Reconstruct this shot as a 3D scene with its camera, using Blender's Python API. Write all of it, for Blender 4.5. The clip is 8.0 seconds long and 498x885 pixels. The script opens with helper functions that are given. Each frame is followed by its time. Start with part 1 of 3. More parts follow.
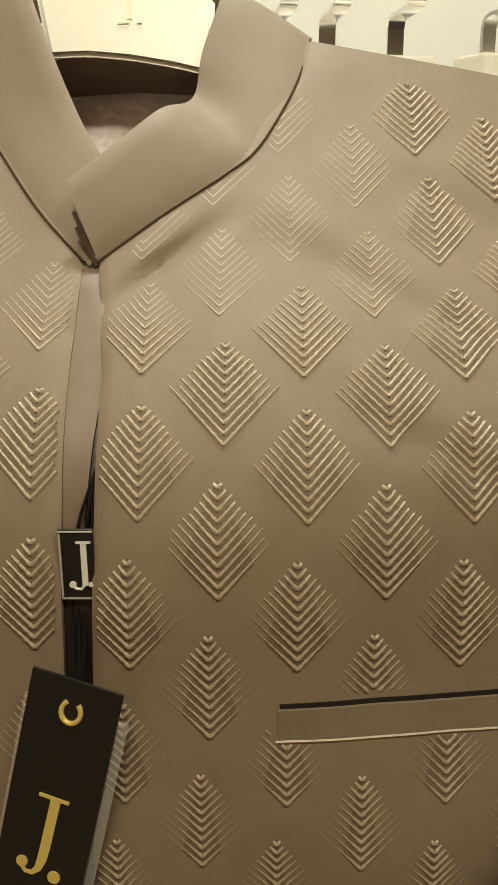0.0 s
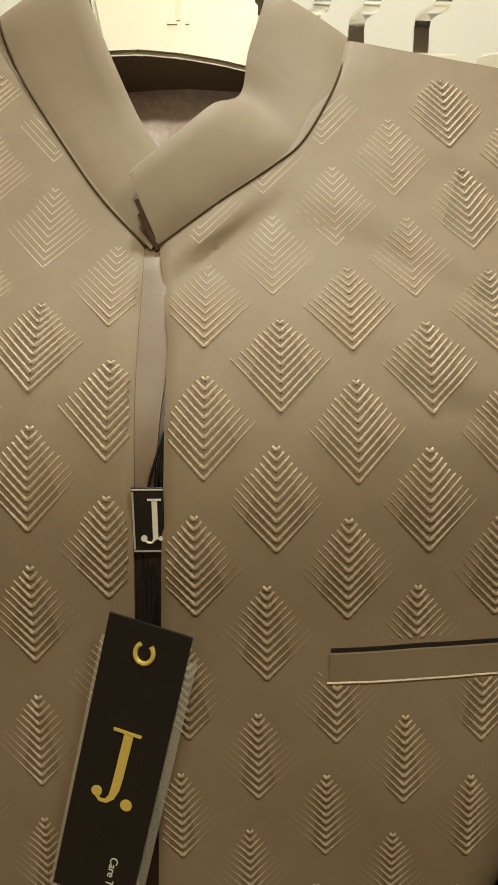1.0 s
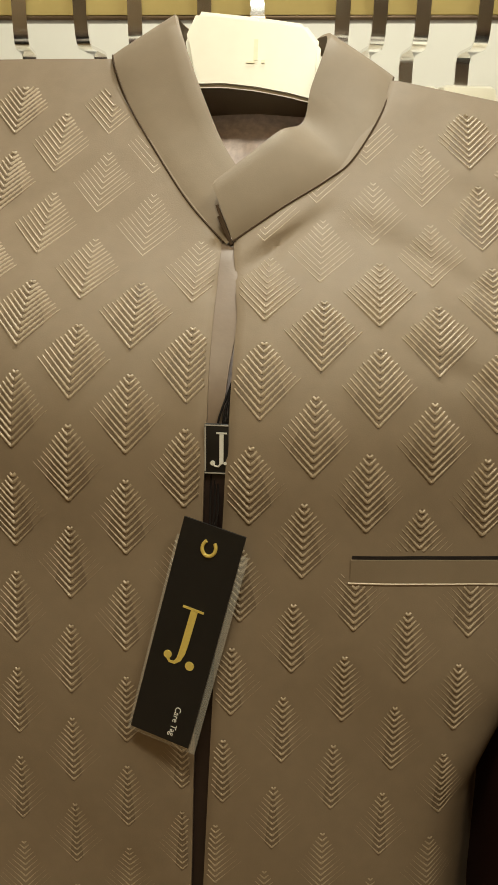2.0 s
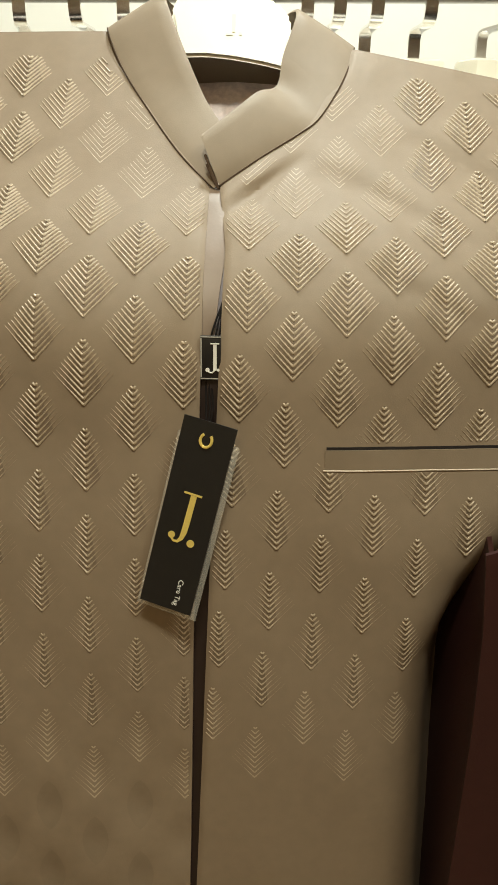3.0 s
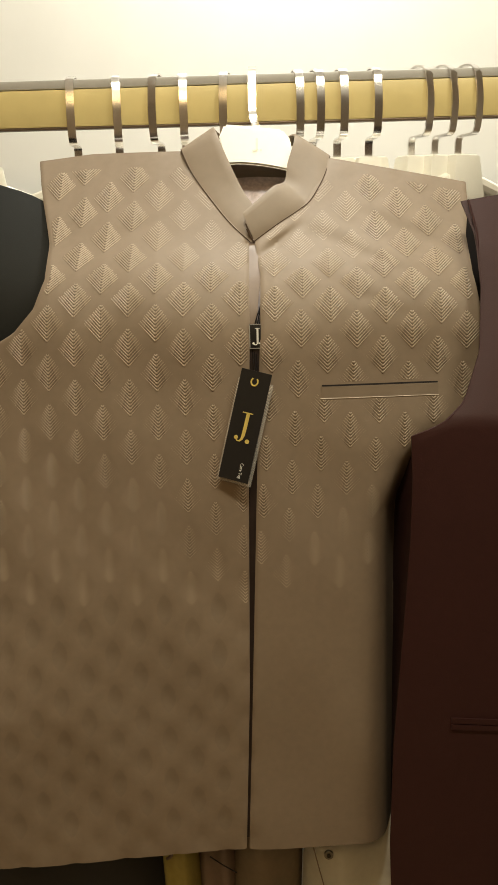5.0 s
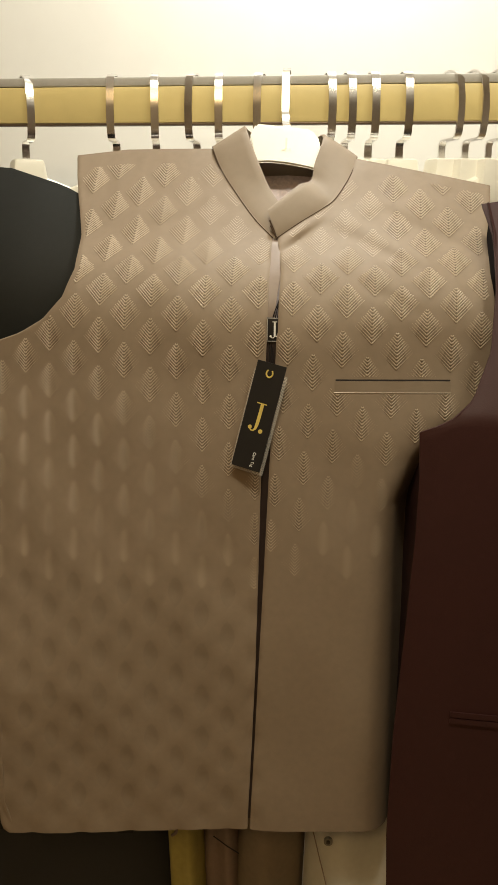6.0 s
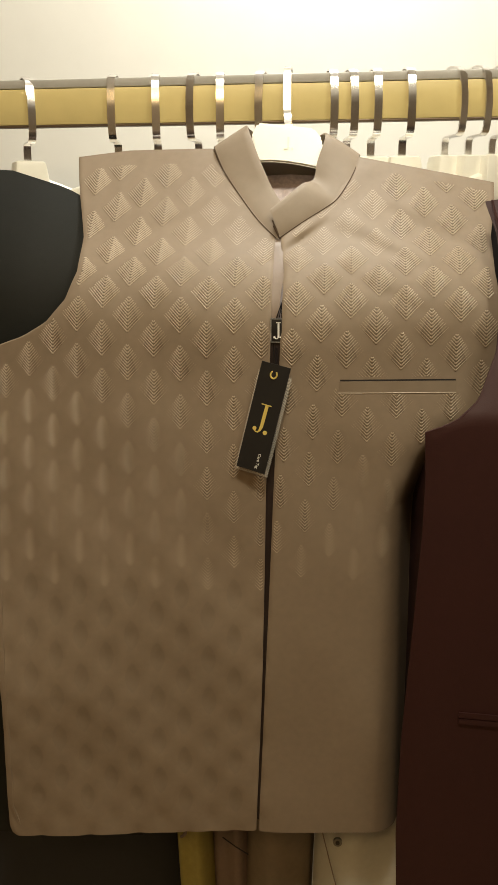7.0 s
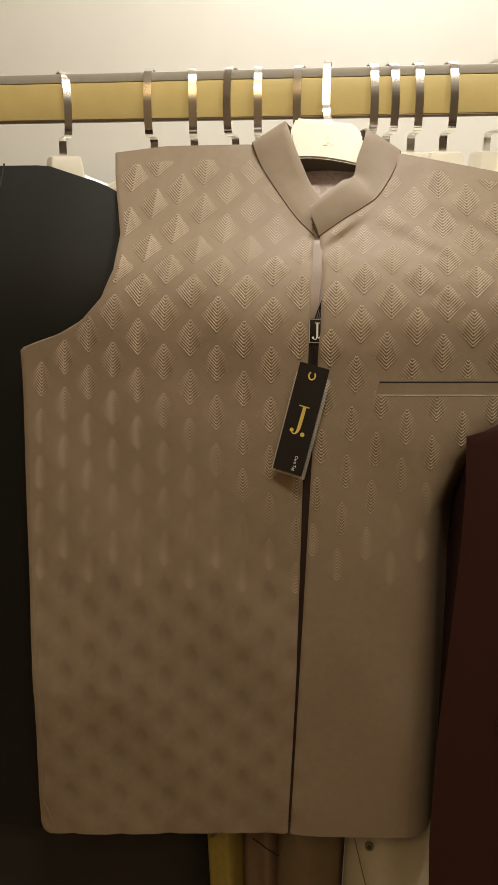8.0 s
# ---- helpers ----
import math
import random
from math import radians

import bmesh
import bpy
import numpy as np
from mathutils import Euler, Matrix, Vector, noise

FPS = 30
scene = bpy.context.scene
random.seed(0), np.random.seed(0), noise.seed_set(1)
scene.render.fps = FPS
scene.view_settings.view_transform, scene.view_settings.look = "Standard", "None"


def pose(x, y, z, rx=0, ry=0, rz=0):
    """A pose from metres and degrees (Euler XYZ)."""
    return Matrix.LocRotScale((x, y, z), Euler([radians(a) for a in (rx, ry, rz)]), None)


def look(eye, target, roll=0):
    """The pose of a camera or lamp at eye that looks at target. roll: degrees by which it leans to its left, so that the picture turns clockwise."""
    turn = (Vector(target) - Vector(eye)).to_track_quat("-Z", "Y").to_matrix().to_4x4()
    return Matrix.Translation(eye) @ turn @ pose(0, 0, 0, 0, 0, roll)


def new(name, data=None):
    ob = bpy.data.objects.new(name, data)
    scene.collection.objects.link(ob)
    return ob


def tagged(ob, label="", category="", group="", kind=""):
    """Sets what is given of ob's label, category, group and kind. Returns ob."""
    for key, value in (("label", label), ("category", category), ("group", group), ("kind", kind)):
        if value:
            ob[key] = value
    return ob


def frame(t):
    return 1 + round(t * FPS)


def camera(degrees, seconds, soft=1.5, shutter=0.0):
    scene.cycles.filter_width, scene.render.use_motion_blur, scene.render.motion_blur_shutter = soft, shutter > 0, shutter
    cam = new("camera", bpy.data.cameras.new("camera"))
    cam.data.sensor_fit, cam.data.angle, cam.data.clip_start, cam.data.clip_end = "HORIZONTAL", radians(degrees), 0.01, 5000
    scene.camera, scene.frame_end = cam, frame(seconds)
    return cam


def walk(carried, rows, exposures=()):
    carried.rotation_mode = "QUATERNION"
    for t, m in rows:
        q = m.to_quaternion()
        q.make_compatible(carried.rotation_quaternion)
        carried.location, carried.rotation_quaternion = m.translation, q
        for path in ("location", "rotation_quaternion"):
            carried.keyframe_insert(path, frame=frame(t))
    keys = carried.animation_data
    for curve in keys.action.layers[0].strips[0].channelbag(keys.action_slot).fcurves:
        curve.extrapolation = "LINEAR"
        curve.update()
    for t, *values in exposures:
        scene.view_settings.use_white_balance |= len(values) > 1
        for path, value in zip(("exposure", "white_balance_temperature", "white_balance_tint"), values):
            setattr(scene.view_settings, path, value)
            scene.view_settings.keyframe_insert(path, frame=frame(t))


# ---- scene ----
cam = camera(31.9, 8.0)
PATH = [
    (0, (0.009, 0.001, 1.739), (-0.036, 1.922, 1.181), -0.6),
    (0.5, (0.015, 0.004, 1.74), (-0.047, 1.92, 1.168), -0.8),
    (1, (-0.011, -0.03, 1.737), (-0.056, 1.887, 1.169), -0.6),
    (1.5, (-0.006, -0.078, 1.741), (-0.118, 1.836, 1.169), 0.9),
    (2, (-0.003, -0.133, 1.741), (-0.177, 1.778, 1.178), 0.9),
    (3.5, (-0.024, -0.308, 1.705), (-0.083, 1.607, 1.133), 0.4),
    (4, (-0.044, -0.444, 1.725), (-0.108, 1.487, 1.207), -0.0),
    (4.5, (-0.041, -0.56, 1.725), (-0.083, 1.381, 1.243), -1.6),
    (6, (0.016, -0.65, 1.717), (-0.185, 1.285, 1.25), 0.4),
    (6.5, (0.017, -0.645, 1.72), (-0.185, 1.287, 1.244), 0.1),
    (7, (0.017, -0.645, 1.722), (-0.198, 1.286, 1.246), -0.3),
    (7.5, (0.017, -0.654, 1.72), (-0.196, 1.282, 1.264), -0.5),
    (8, (0.002, -0.633, 1.731), (-0.267, 1.286, 1.233), -0.1),
]
EXPOSURE = [(0, -0.29, 6850, 0), (0.5, -0.2, 6850, -1), (1.5, -0.39, 6950, 0), (2, -0.3, 6850, 0), (3.5, 0.3, 6050, -3), (4.0, -0.08, 6400, -2), (4.5, -0.05, 6700, 2), (6.0, 0.0, 6700, 5), (6.5, 0.15, 6700, 5), (7, 0.0, 6700, 5), (8, -0.27, 6750, 9)]
walk(cam, [(t, look(eye, target, roll)) for t, eye, target, roll in PATH], EXPOSURE)

# ---- world and light ----
world = bpy.data.worlds.new("world")
scene.world = world
world.use_nodes = True
world.node_tree.nodes["Background"].inputs[0].default_value = (1.0, 0.93, 0.8, 1)
world.node_tree.nodes["Background"].inputs[1].default_value = 0.05
scene.view_settings.exposure = 0.0


def area(name, m, power, size, colour, spread=180):
    data = bpy.data.lights.new(name, "AREA")
    data.energy, data.size, data.color, data.spread = power, size, colour, radians(spread)
    lamp = new(name, data)
    lamp.matrix_world = m
    return lamp


area("ceiling_lamp", look((0.0, -0.45, 2.85), (-0.05, 0.3, 1.5)), 11.5, 0.14, (1.0, 0.91, 0.74))
area("ceiling_lamp", look((0.62, -0.42, 2.85), (-0.05, 0.3, 1.5)), 11, 0.40, (1.0, 0.91, 0.74))
# added warm fill for the lower fronts; stands for no known lamp
area("room_fill", look((-0.3, -1.7, 2.85), (-0.3, -1.2, 0)), 10.5, 0.6, (1.0, 0.66, 0.30))
# unseen light added behind the rail to brighten the wall
area("wall_fill", look((-0.02, 0.62, 2.6), (-0.02, 0.78, 2.0)), 9.5, 0.12, (1.0, 0.975, 0.93))


# ---- materials ----
def material(name, colour, rough=0.6, metal=0.0, vary=0.1, scale=40.0, bump=0.0, bscale=400.0, sheen=0.0, spec=0.5, weave=0.0):
    mat = bpy.data.materials.new(name)
    mat.use_nodes = True
    nt = mat.node_tree
    b = nt.nodes["Principled BSDF"]
    b.inputs["Roughness"].default_value, b.inputs["Metallic"].default_value = rough, metal
    b.inputs["Specular IOR Level"].default_value = spec
    if sheen:
        b.inputs["Sheen Weight"].default_value = sheen
        b.inputs["Sheen Roughness"].default_value = 0.4
    co = nt.nodes.new("ShaderNodeTexCoord")
    big, fine = nt.nodes.new("ShaderNodeTexNoise"), nt.nodes.new("ShaderNodeTexNoise")
    big.inputs["Scale"].default_value, fine.inputs["Scale"].default_value = scale * 0.25, scale * 4
    for n in (big, fine):
        n.inputs["Detail"].default_value = 4
        nt.links.new(co.outputs["Object"], n.inputs["Vector"])
    add = nt.nodes.new("ShaderNodeMath")
    nt.links.new(big.outputs["Fac"], add.inputs[0]), nt.links.new(fine.outputs["Fac"], add.inputs[1])
    ramp = nt.nodes.new("ShaderNodeMapRange")
    ramp.inputs["From Min"].default_value, ramp.inputs["From Max"].default_value = 0.6, 1.4
    ramp.inputs["To Min"].default_value, ramp.inputs["To Max"].default_value = 1 - vary, 1 + vary
    nt.links.new(add.outputs[0], ramp.inputs["Value"])
    mul = nt.nodes.new("ShaderNodeVectorMath")
    mul.operation = "SCALE"
    mul.inputs[0].default_value = colour
    nt.links.new(ramp.outputs["Result"], mul.inputs["Scale"])
    nt.links.new(mul.outputs["Vector"], b.inputs["Base Color"])
    if bump:
        grain = nt.nodes.new("ShaderNodeTexNoise")
        grain.inputs["Scale"].default_value, grain.inputs["Detail"].default_value = bscale, 3
        nt.links.new(co.outputs["Object"], grain.inputs["Vector"])
        height = grain.outputs["Fac"]
        if weave:
            wave = nt.nodes.new("ShaderNodeTexWave")
            wave.bands_direction = "DIAGONAL"
            wave.inputs["Scale"].default_value, wave.inputs["Distortion"].default_value = weave, 0.6
            nt.links.new(co.outputs["Object"], wave.inputs["Vector"])
            both = nt.nodes.new("ShaderNodeMath")
            nt.links.new(grain.outputs["Fac"], both.inputs[0]), nt.links.new(wave.outputs["Fac"], both.inputs[1])
            height = both.outputs[0]
        bm = nt.nodes.new("ShaderNodeBump")
        bm.inputs["Strength"].default_value, bm.inputs["Distance"].default_value = bump, 0.0004
        nt.links.new(height, bm.inputs["Height"])
        nt.links.new(bm.outputs["Normal"], b.inputs["Normal"])
    return mat


FABRIC = material("beige_satin", (0.235, 0.180, 0.130), 0.58, vary=0.07, scale=30, bump=0.15, bscale=1400, spec=0.4)
# thread base lightened beyond the cloth: part of its sheen is in the colour
THREAD = material("satin_thread_with_sheen", (0.40, 0.320, 0.238), 0.33, 0.10, vary=0.10, scale=60, bump=0.6, bscale=1500, spec=0.8)
# darkened cloth colour that paints the shade between the leaf ribs
GROOVE_SHADE = material("rib_groove_shade", (0.170, 0.127, 0.091), 0.55, vary=0.10, scale=60, bump=0.3, bscale=1500, spec=0.4)
COLLAR = material("plain_beige_satin", (0.235, 0.184, 0.135), 0.6, vary=0.05, scale=25, bump=0.12, bscale=1400, spec=0.35)
WEAVE = material("dull_satin_weave", (0.218, 0.167, 0.121), 0.58, vary=0.07, scale=30, bump=0.15, bscale=1400, spec=0.4)
FACING = material("facing_cloth", (0.19, 0.135, 0.10), 0.5, vary=0.08, scale=40, bump=0.2)
LINING = material("lining_satin", (0.50, 0.40, 0.375), 0.4, vary=0.35, scale=60, bump=0.5, bscale=150)
MAROON = material("maroon_cloth", (0.035, 0.0105, 0.0095), 0.6, vary=0.1, scale=30, bump=0.3, bscale=900, spec=0.25)
BLACK = material("charcoal_cloth", (0.010, 0.0108, 0.0098), 0.62, vary=0.12, scale=30, bump=0.3, bscale=900, spec=0.25)
DARK = material("dark_lining_and_slit_shade", (0.012, 0.009, 0.01), 0.5, vary=0.2, scale=40)
FLY = material("dark_fly_sheet", (0.020, 0.011, 0.010), 0.5, vary=0.2, scale=40)
CHROME = material("chrome", (0.86, 0.84, 0.83), 0.2, 1.0, vary=0.05, scale=50)
STEEL = material("brushed_steel", (0.55, 0.53, 0.5), 0.35, 1.0, vary=0.08, scale=60)
GOLD = material("gold_laminate", (0.68, 0.555, 0.25), 0.42, 0.0, vary=0.08, scale=8, bump=0.1, bscale=200)
EDGE = material("bronze_edge", (0.13, 0.09, 0.06), 0.4, 0.4, vary=0.15, scale=80)
CREAM = material("cream_plastic", (0.92, 0.90, 0.82), 0.35, vary=0.03, scale=20)
WALL = material("wall_paint", (0.79, 0.78, 0.75), 0.7, vary=0.03, scale=4, bump=0.1, bscale=300)
SHOP = material("bounce_shop_wall", (0.56, 0.51, 0.44), 0.7, vary=0.1, scale=3)
GREY = material("grey_paint", (0.44, 0.425, 0.40), 0.45, vary=0.06, scale=40)
FLOOR = material("bounce_floor", (0.60, 0.45, 0.27), 0.3, vary=0.12, scale=6)
CARD = material("black_card", (0.010, 0.009, 0.009), 0.45, vary=0.1, scale=60)
FOIL = material("gold_foil", (0.74, 0.58, 0.16), 0.35, 0.15, vary=0.08, scale=200)
SILVER = material("silver_print", (0.82, 0.82, 0.80), 0.4, 0.0, vary=0.06, scale=200)
CORD = material("black_cord", (0.008, 0.006, 0.006), 0.7, vary=0.15, scale=200, spec=0.15)
OLIVE = material("olive_cotton", (0.34, 0.29, 0.08), 0.7, vary=0.12, scale=30, bump=0.3)
TAUPE = material("taupe_cotton", (0.19, 0.15, 0.105), 0.7, vary=0.12, scale=30, bump=0.3)
KHAKI = material("mauve_cotton", (0.20, 0.145, 0.118), 0.7, vary=0.12, scale=30, bump=0.3)
WHITE = material("white_cotton", (0.56, 0.55, 0.50), 0.7, vary=0.06, scale=30, bump=0.3)
NAVY = material("navy_cotton", (0.012, 0.013, 0.016), 0.7, vary=0.12, scale=30, bump=0.3)
HOLE = material("dark_metal", (0.2, 0.19, 0.17), 0.35, 0.8, vary=0.1, scale=90)
FILM = bpy.data.materials.new("clear_film")
FILM.use_nodes = True
fb = FILM.node_tree.nodes["Principled BSDF"]
fb.inputs["Base Color"].default_value, fb.inputs["Roughness"].default_value = (0.95, 0.94, 0.9, 1), 0.12
fb.inputs["Alpha"].default_value = 0.13


# ---- helpers ----
def finish(bm, name, mat, parent=None, label="", angle=40):
    bmesh.ops.recalc_face_normals(bm, faces=bm.faces)
    me = bpy.data.meshes.new(name)
    bm.to_mesh(me)
    bm.free()
    me.materials.append(mat)
    me.polygons.foreach_set("use_smooth", [True] * len(me.polygons))
    me.set_sharp_from_angle(angle=radians(angle))
    ob = new(name, me)
    if parent:
        ob.parent = parent
    if label:
        ob["label"] = label
    return ob


def part(name, bm, mat, parent, label=""):
    return finish(bm, name, mat, parent, label)


def thing(name, label, category, group="", at=(0, 0, 0)):
    ob = new(name)
    ob.location = at
    ob.empty_display_size = 0.02
    return tagged(ob, label, category, group)


def box(x0, x1, y0, y1, z0, z1, bevel=0.0, bm=None):
    bm = bm or bmesh.new()
    made = bmesh.ops.create_cube(bm, size=1)["verts"]
    for v in made:
        v.co = Vector(((x0 + x1) / 2 + v.co.x * (x1 - x0), (y0 + y1) / 2 + v.co.y * (y1 - y0), (z0 + z1) / 2 + v.co.z * (z1 - z0)))
    if bevel:
        edges = {e for v in made for e in v.link_edges}
        bmesh.ops.bevel(bm, geom=list(edges), offset=bevel, segments=2, affect="EDGES", profile=0.5)
    return bm


def sheet(P, thick=(0, 0.003, 0)):
    """A cloth of some thickness from a grid of points; thick is the way to its inner face."""
    bm, off = bmesh.new(), Vector(thick)
    front = [[bm.verts.new(p) for p in row] for row in P]
    back = [[bm.verts.new(Vector(p) + off) for p in row] for row in P]
    n, m = len(P), len(P[0])
    for i in range(n - 1):
        for j in range(m - 1):
            bm.faces.new((front[i][j], front[i][j + 1], front[i + 1][j + 1], front[i + 1][j]))
            bm.faces.new((back[i][j], back[i + 1][j], back[i + 1][j + 1], back[i][j + 1]))
    for i in range(n - 1):
        for j in (0, m - 1):
            bm.faces.new((front[i][j], front[i + 1][j], back[i + 1][j], back[i][j]))
    for j in range(m - 1):
        for i in (0, n - 1):
            bm.faces.new((front[i][j], back[i][j], back[i][j + 1], front[i][j + 1]))
    return bm


def band(path, width, thick, side):
    """A flat strip along a path: side is the way of its width, and its thickness lies across path and side."""
    bm, s = bmesh.new(), Vector(side).normalized()
    rings = []
    pts = [Vector(p) for p in path]
    for i, p in enumerate(pts):
        d = (pts[min(i + 1, len(pts) - 1)] - pts[max(i - 1, 0)]).normalized()
        n = d.cross(s).normalized()
        rings.append([bm.verts.new(p + s * a * width / 2 + n * b * thick / 2) for a, b in ((-1, -1), (1, -1), (1, 1), (-1, 1))])
    for a, b in zip(rings, rings[1:]):
        for k in range(4):
            bm.faces.new((a[k], a[(k + 1) % 4], b[(k + 1) % 4], b[k]))
    bm.faces.new(rings[0])
    bm.faces.new(rings[-1][::-1])
    return bm


def tube(path, r, sides=8, bm=None):
    bm = bm or bmesh.new()
    pts = [Vector(p) for p in path]
    rings = []
    for i, p in enumerate(pts):
        d = (pts[min(i + 1, len(pts) - 1)] - pts[max(i - 1, 0)]).normalized()
        u = d.cross(Vector((0.3, 1, 0.2))).normalized()
        w = d.cross(u)
        rings.append([bm.verts.new(p + r * (math.cos(a) * u + math.sin(a) * w)) for a in [2 * math.pi * k / sides for k in range(sides)]])
    for a, b in zip(rings, rings[1:]):
        for k in range(sides):
            bm.faces.new((a[k], a[(k + 1) % sides], b[(k + 1) % sides], b[k]))
    bm.faces.new(rings[0])
    bm.faces.new(rings[-1][::-1])
    return bm


def curve_at(points, t):
    """A smooth curve through points, t from 0 to 1."""
    n = len(points) - 1
    i = min(int(t * n), n - 1)
    f = t * n - i
    p = [Vector(points[max(0, min(n, i + k))]) for k in (-1, 0, 1, 2)]
    return 0.5 * (2 * p[1] + (p[2] - p[0]) * f + (2 * p[0] - 5 * p[1] + 4 * p[2] - p[3]) * f * f + (3 * p[1] - p[0] - 3 * p[2] + p[3]) * f ** 3)


def smooth(points, n):
    return [curve_at(points, k / (n - 1)) for k in range(n)]


# ---- room ----
def wall_piece(name, x0, x1, y0, y1, z0, z1, mat, label, category):
    return tagged(finish(box(x0, x1, y0, y1, z0, z1), name, mat), label, category, kind="structure")


wall_piece("wall_north", -2.6, 2.6, 0.80, 0.95, 0, 2.9, WALL, "plain warm white painted shop wall behind the rail", "wall")
# unseen walls closing the room; their tone is set for bounce fill
wall_piece("wall_south", -2.6, 2.6, -3.15, -3.0, 0, 2.9, SHOP, "unseen shop wall, plain pale beige for bounce fill", "wall")
wall_piece("wall_west", -2.75, -2.6, -3.0, 0.8, 0, 2.9, SHOP, "unseen shop wall, plain pale beige for bounce fill", "wall")
wall_piece("wall_east", 2.6, 2.75, -3.0, 0.8, 0, 2.9, SHOP, "unseen shop wall, plain pale beige for bounce fill", "wall")
# floor out of view, its colour chosen to bounce warm light upwards
wall_piece("floor", -2.75, 2.75, -3.15, 0.95, -0.1, 0, FLOOR, "unseen brown shop floor, coloured for warm bounce light", "floor")
wall_piece("ceiling", -2.75, 2.75, -3.15, 0.95, 2.9, 3.0, WALL, "plain white shop ceiling", "ceiling")

# ---- clothes rail ----
rail = thing("clothes_rail", "gold-faced clothes rail with grey top edge on white wall", "clothes rail", at=(0, 0.548, 1.87))
rail.matrix_world = Matrix.Identity(4)
part("face_panel", box(-1.3, 1.3, 0.540, 0.548, 1.8575, 1.9020, 0.0008), GOLD, rail, "gold laminate front strip")
part("bar", box(-1.3, 1.3, 0.5485, 0.566, 1.856, 1.9025, 0.001), STEEL, rail, "grey metal bar")
part("top_edge", box(-1.3, 1.3, 0.541, 0.566, 1.9030, 1.9140, 0.0015), GREY, rail, "brushed grey metal top edge")
part("bottom_edge", box(-1.3, 1.3, 0.5385, 0.550, 1.8540, 1.8570, 0.0008), EDGE, rail, "dark bronze lower edge")
for bx in (-1.1, 1.1):
    part("bracket", box(bx - 0.015, bx + 0.015, 0.5665, 0.80, 1.86, 1.89, 0.002), STEEL, rail)

# ---- beige waistcoat: the cut of its front ----
def table(z, zs, vs):
    return float(np.interp(z, zs, vs))


SLOT_R = ((1.0, 1.031, 1.228, 1.363, 1.471, 1.633, 1.678, 1.714), (-0.0745, -0.073, -0.065, -0.060, -0.056, -0.050, -0.050, -0.057))
SLOT_L = ((1.0, 1.031, 1.228, 1.453, 1.580, 1.633, 1.678, 1.713), (-0.0775, -0.076, -0.0685, -0.065, -0.062, -0.061, -0.062, -0.063))
NECK_L = ((1.713, 1.732, 1.757, 1.790, 1.816), (-0.063, -0.084, -0.107, -0.131, -0.144))
NECK_R = ((1.714, 1.731, 1.756, 1.782, 1.803, 1.815), (-0.057, -0.031, 0.006, 0.021, 0.027, 0.030))
ARM_L = ((1.0, 1.0275, 1.031, 1.040, 1.186, 1.349, 1.538, 1.589, 1.597, 1.607, 1.623, 1.648, 1.677, 1.714, 1.763, 1.787, 1.814), (-0.364, -0.365, -0.3695, -0.3725, -0.370, -0.377, -0.387, -0.391, -0.371, -0.342, -0.314, -0.292, -0.283, -0.286, -0.302, -0.309, -0.315))
ARM_R = ((1.0, 1.2, 1.40, 1.45, 1.49, 1.53, 1.575, 1.607, 1.634, 1.676, 1.719, 1.767, 1.80), (0.140, 0.140, 0.145, 0.152, 0.165, 0.188, 0.194, 0.188, 0.180, 0.174, 0.174, 0.181, 0.182))
HEM = 1.0275
UNDER = 0.007  # how far the fronts run on below the collar
PROF_Z = (0.90, 0.95, 1.27, 1.51, 1.57, 1.607, 1.63, 1.657, 1.677, 1.695, 1.713, 1.757, 1.805, 1.86)
PROF_Y = (0.247, 0.247, 0.248, 0.258, 0.265, 0.267, 0.271, 0.284, 0.301, 0.322, 0.345, 0.388, 0.430, 0.475)

XS, ZS = np.arange(-0.43, 0.27, 0.002), np.arange(0.95, 1.87, 0.002)
prof = np.mean([np.interp(ZS + k * 0.003, PROF_Z, PROF_Y) for k in range(-4, 5)], axis=0)
gx, gz = np.meshgrid(XS, ZS, indexing="ij")
dx = gx + 0.05
Y = prof[None, :] + 0.05 * dx * np.interp(gz, (1.2, 1.5), (1.4, 0.4)) * np.interp(gz, (1.6, 1.75), (1, 0)) + np.interp(gz, (1.2, 1.6, 1.75), (0, 0.4, 0.3)) * dx * dx
# soft dents in the cloth, and the crease below the overlapping collar end
for sx, sz, ph, amp in ((23, 9, 0.3, 0.0007), (11, 17, 1.7, 0.0007), (-15, 12, 4.0, 0.0006), (31, 21, 2.2, 0.0003)):
    Y += amp * np.sin(gx * sx * 2 + gz * sz * 2 + ph)
along, across = (gx + 0.052) * 0.82 + (gz - 1.697) * 0.57, -(gx + 0.052) * 0.57 + (gz - 1.697) * 0.82
fade = np.clip(1 - np.abs(along - 0.02) / 0.042, 0, 1)
Y += fade * (0.0066 * np.exp(-(across / 0.0045) ** 2) - 0.0022 * np.exp(-((across - 0.008) / 0.006) ** 2) - 0.0012 * np.exp(-((across + 0.008) / 0.006) ** 2))
# long soft folds from the collar to the armhole
for fx, fz, half, amp in ((0.055, 1.700, 0.075, 0.0022), (0.105, 1.722, 0.070, 0.0020), (0.060, 1.655, 0.060, 0.0012), (-0.170, 1.735, 0.060, 0.0010)):
    lean = 0.46 if fx > 0 else -0.40
    along, across = (gx - fx) + (gz - fz) * -lean, (gz - fz) + (gx - fx) * lean
    Y += amp * np.clip(1 - (along / half) ** 2, 0, 1) * (np.exp(-(across / 0.006) ** 2) - 0.8 * np.exp(-((across - 0.014) / 0.010) ** 2))
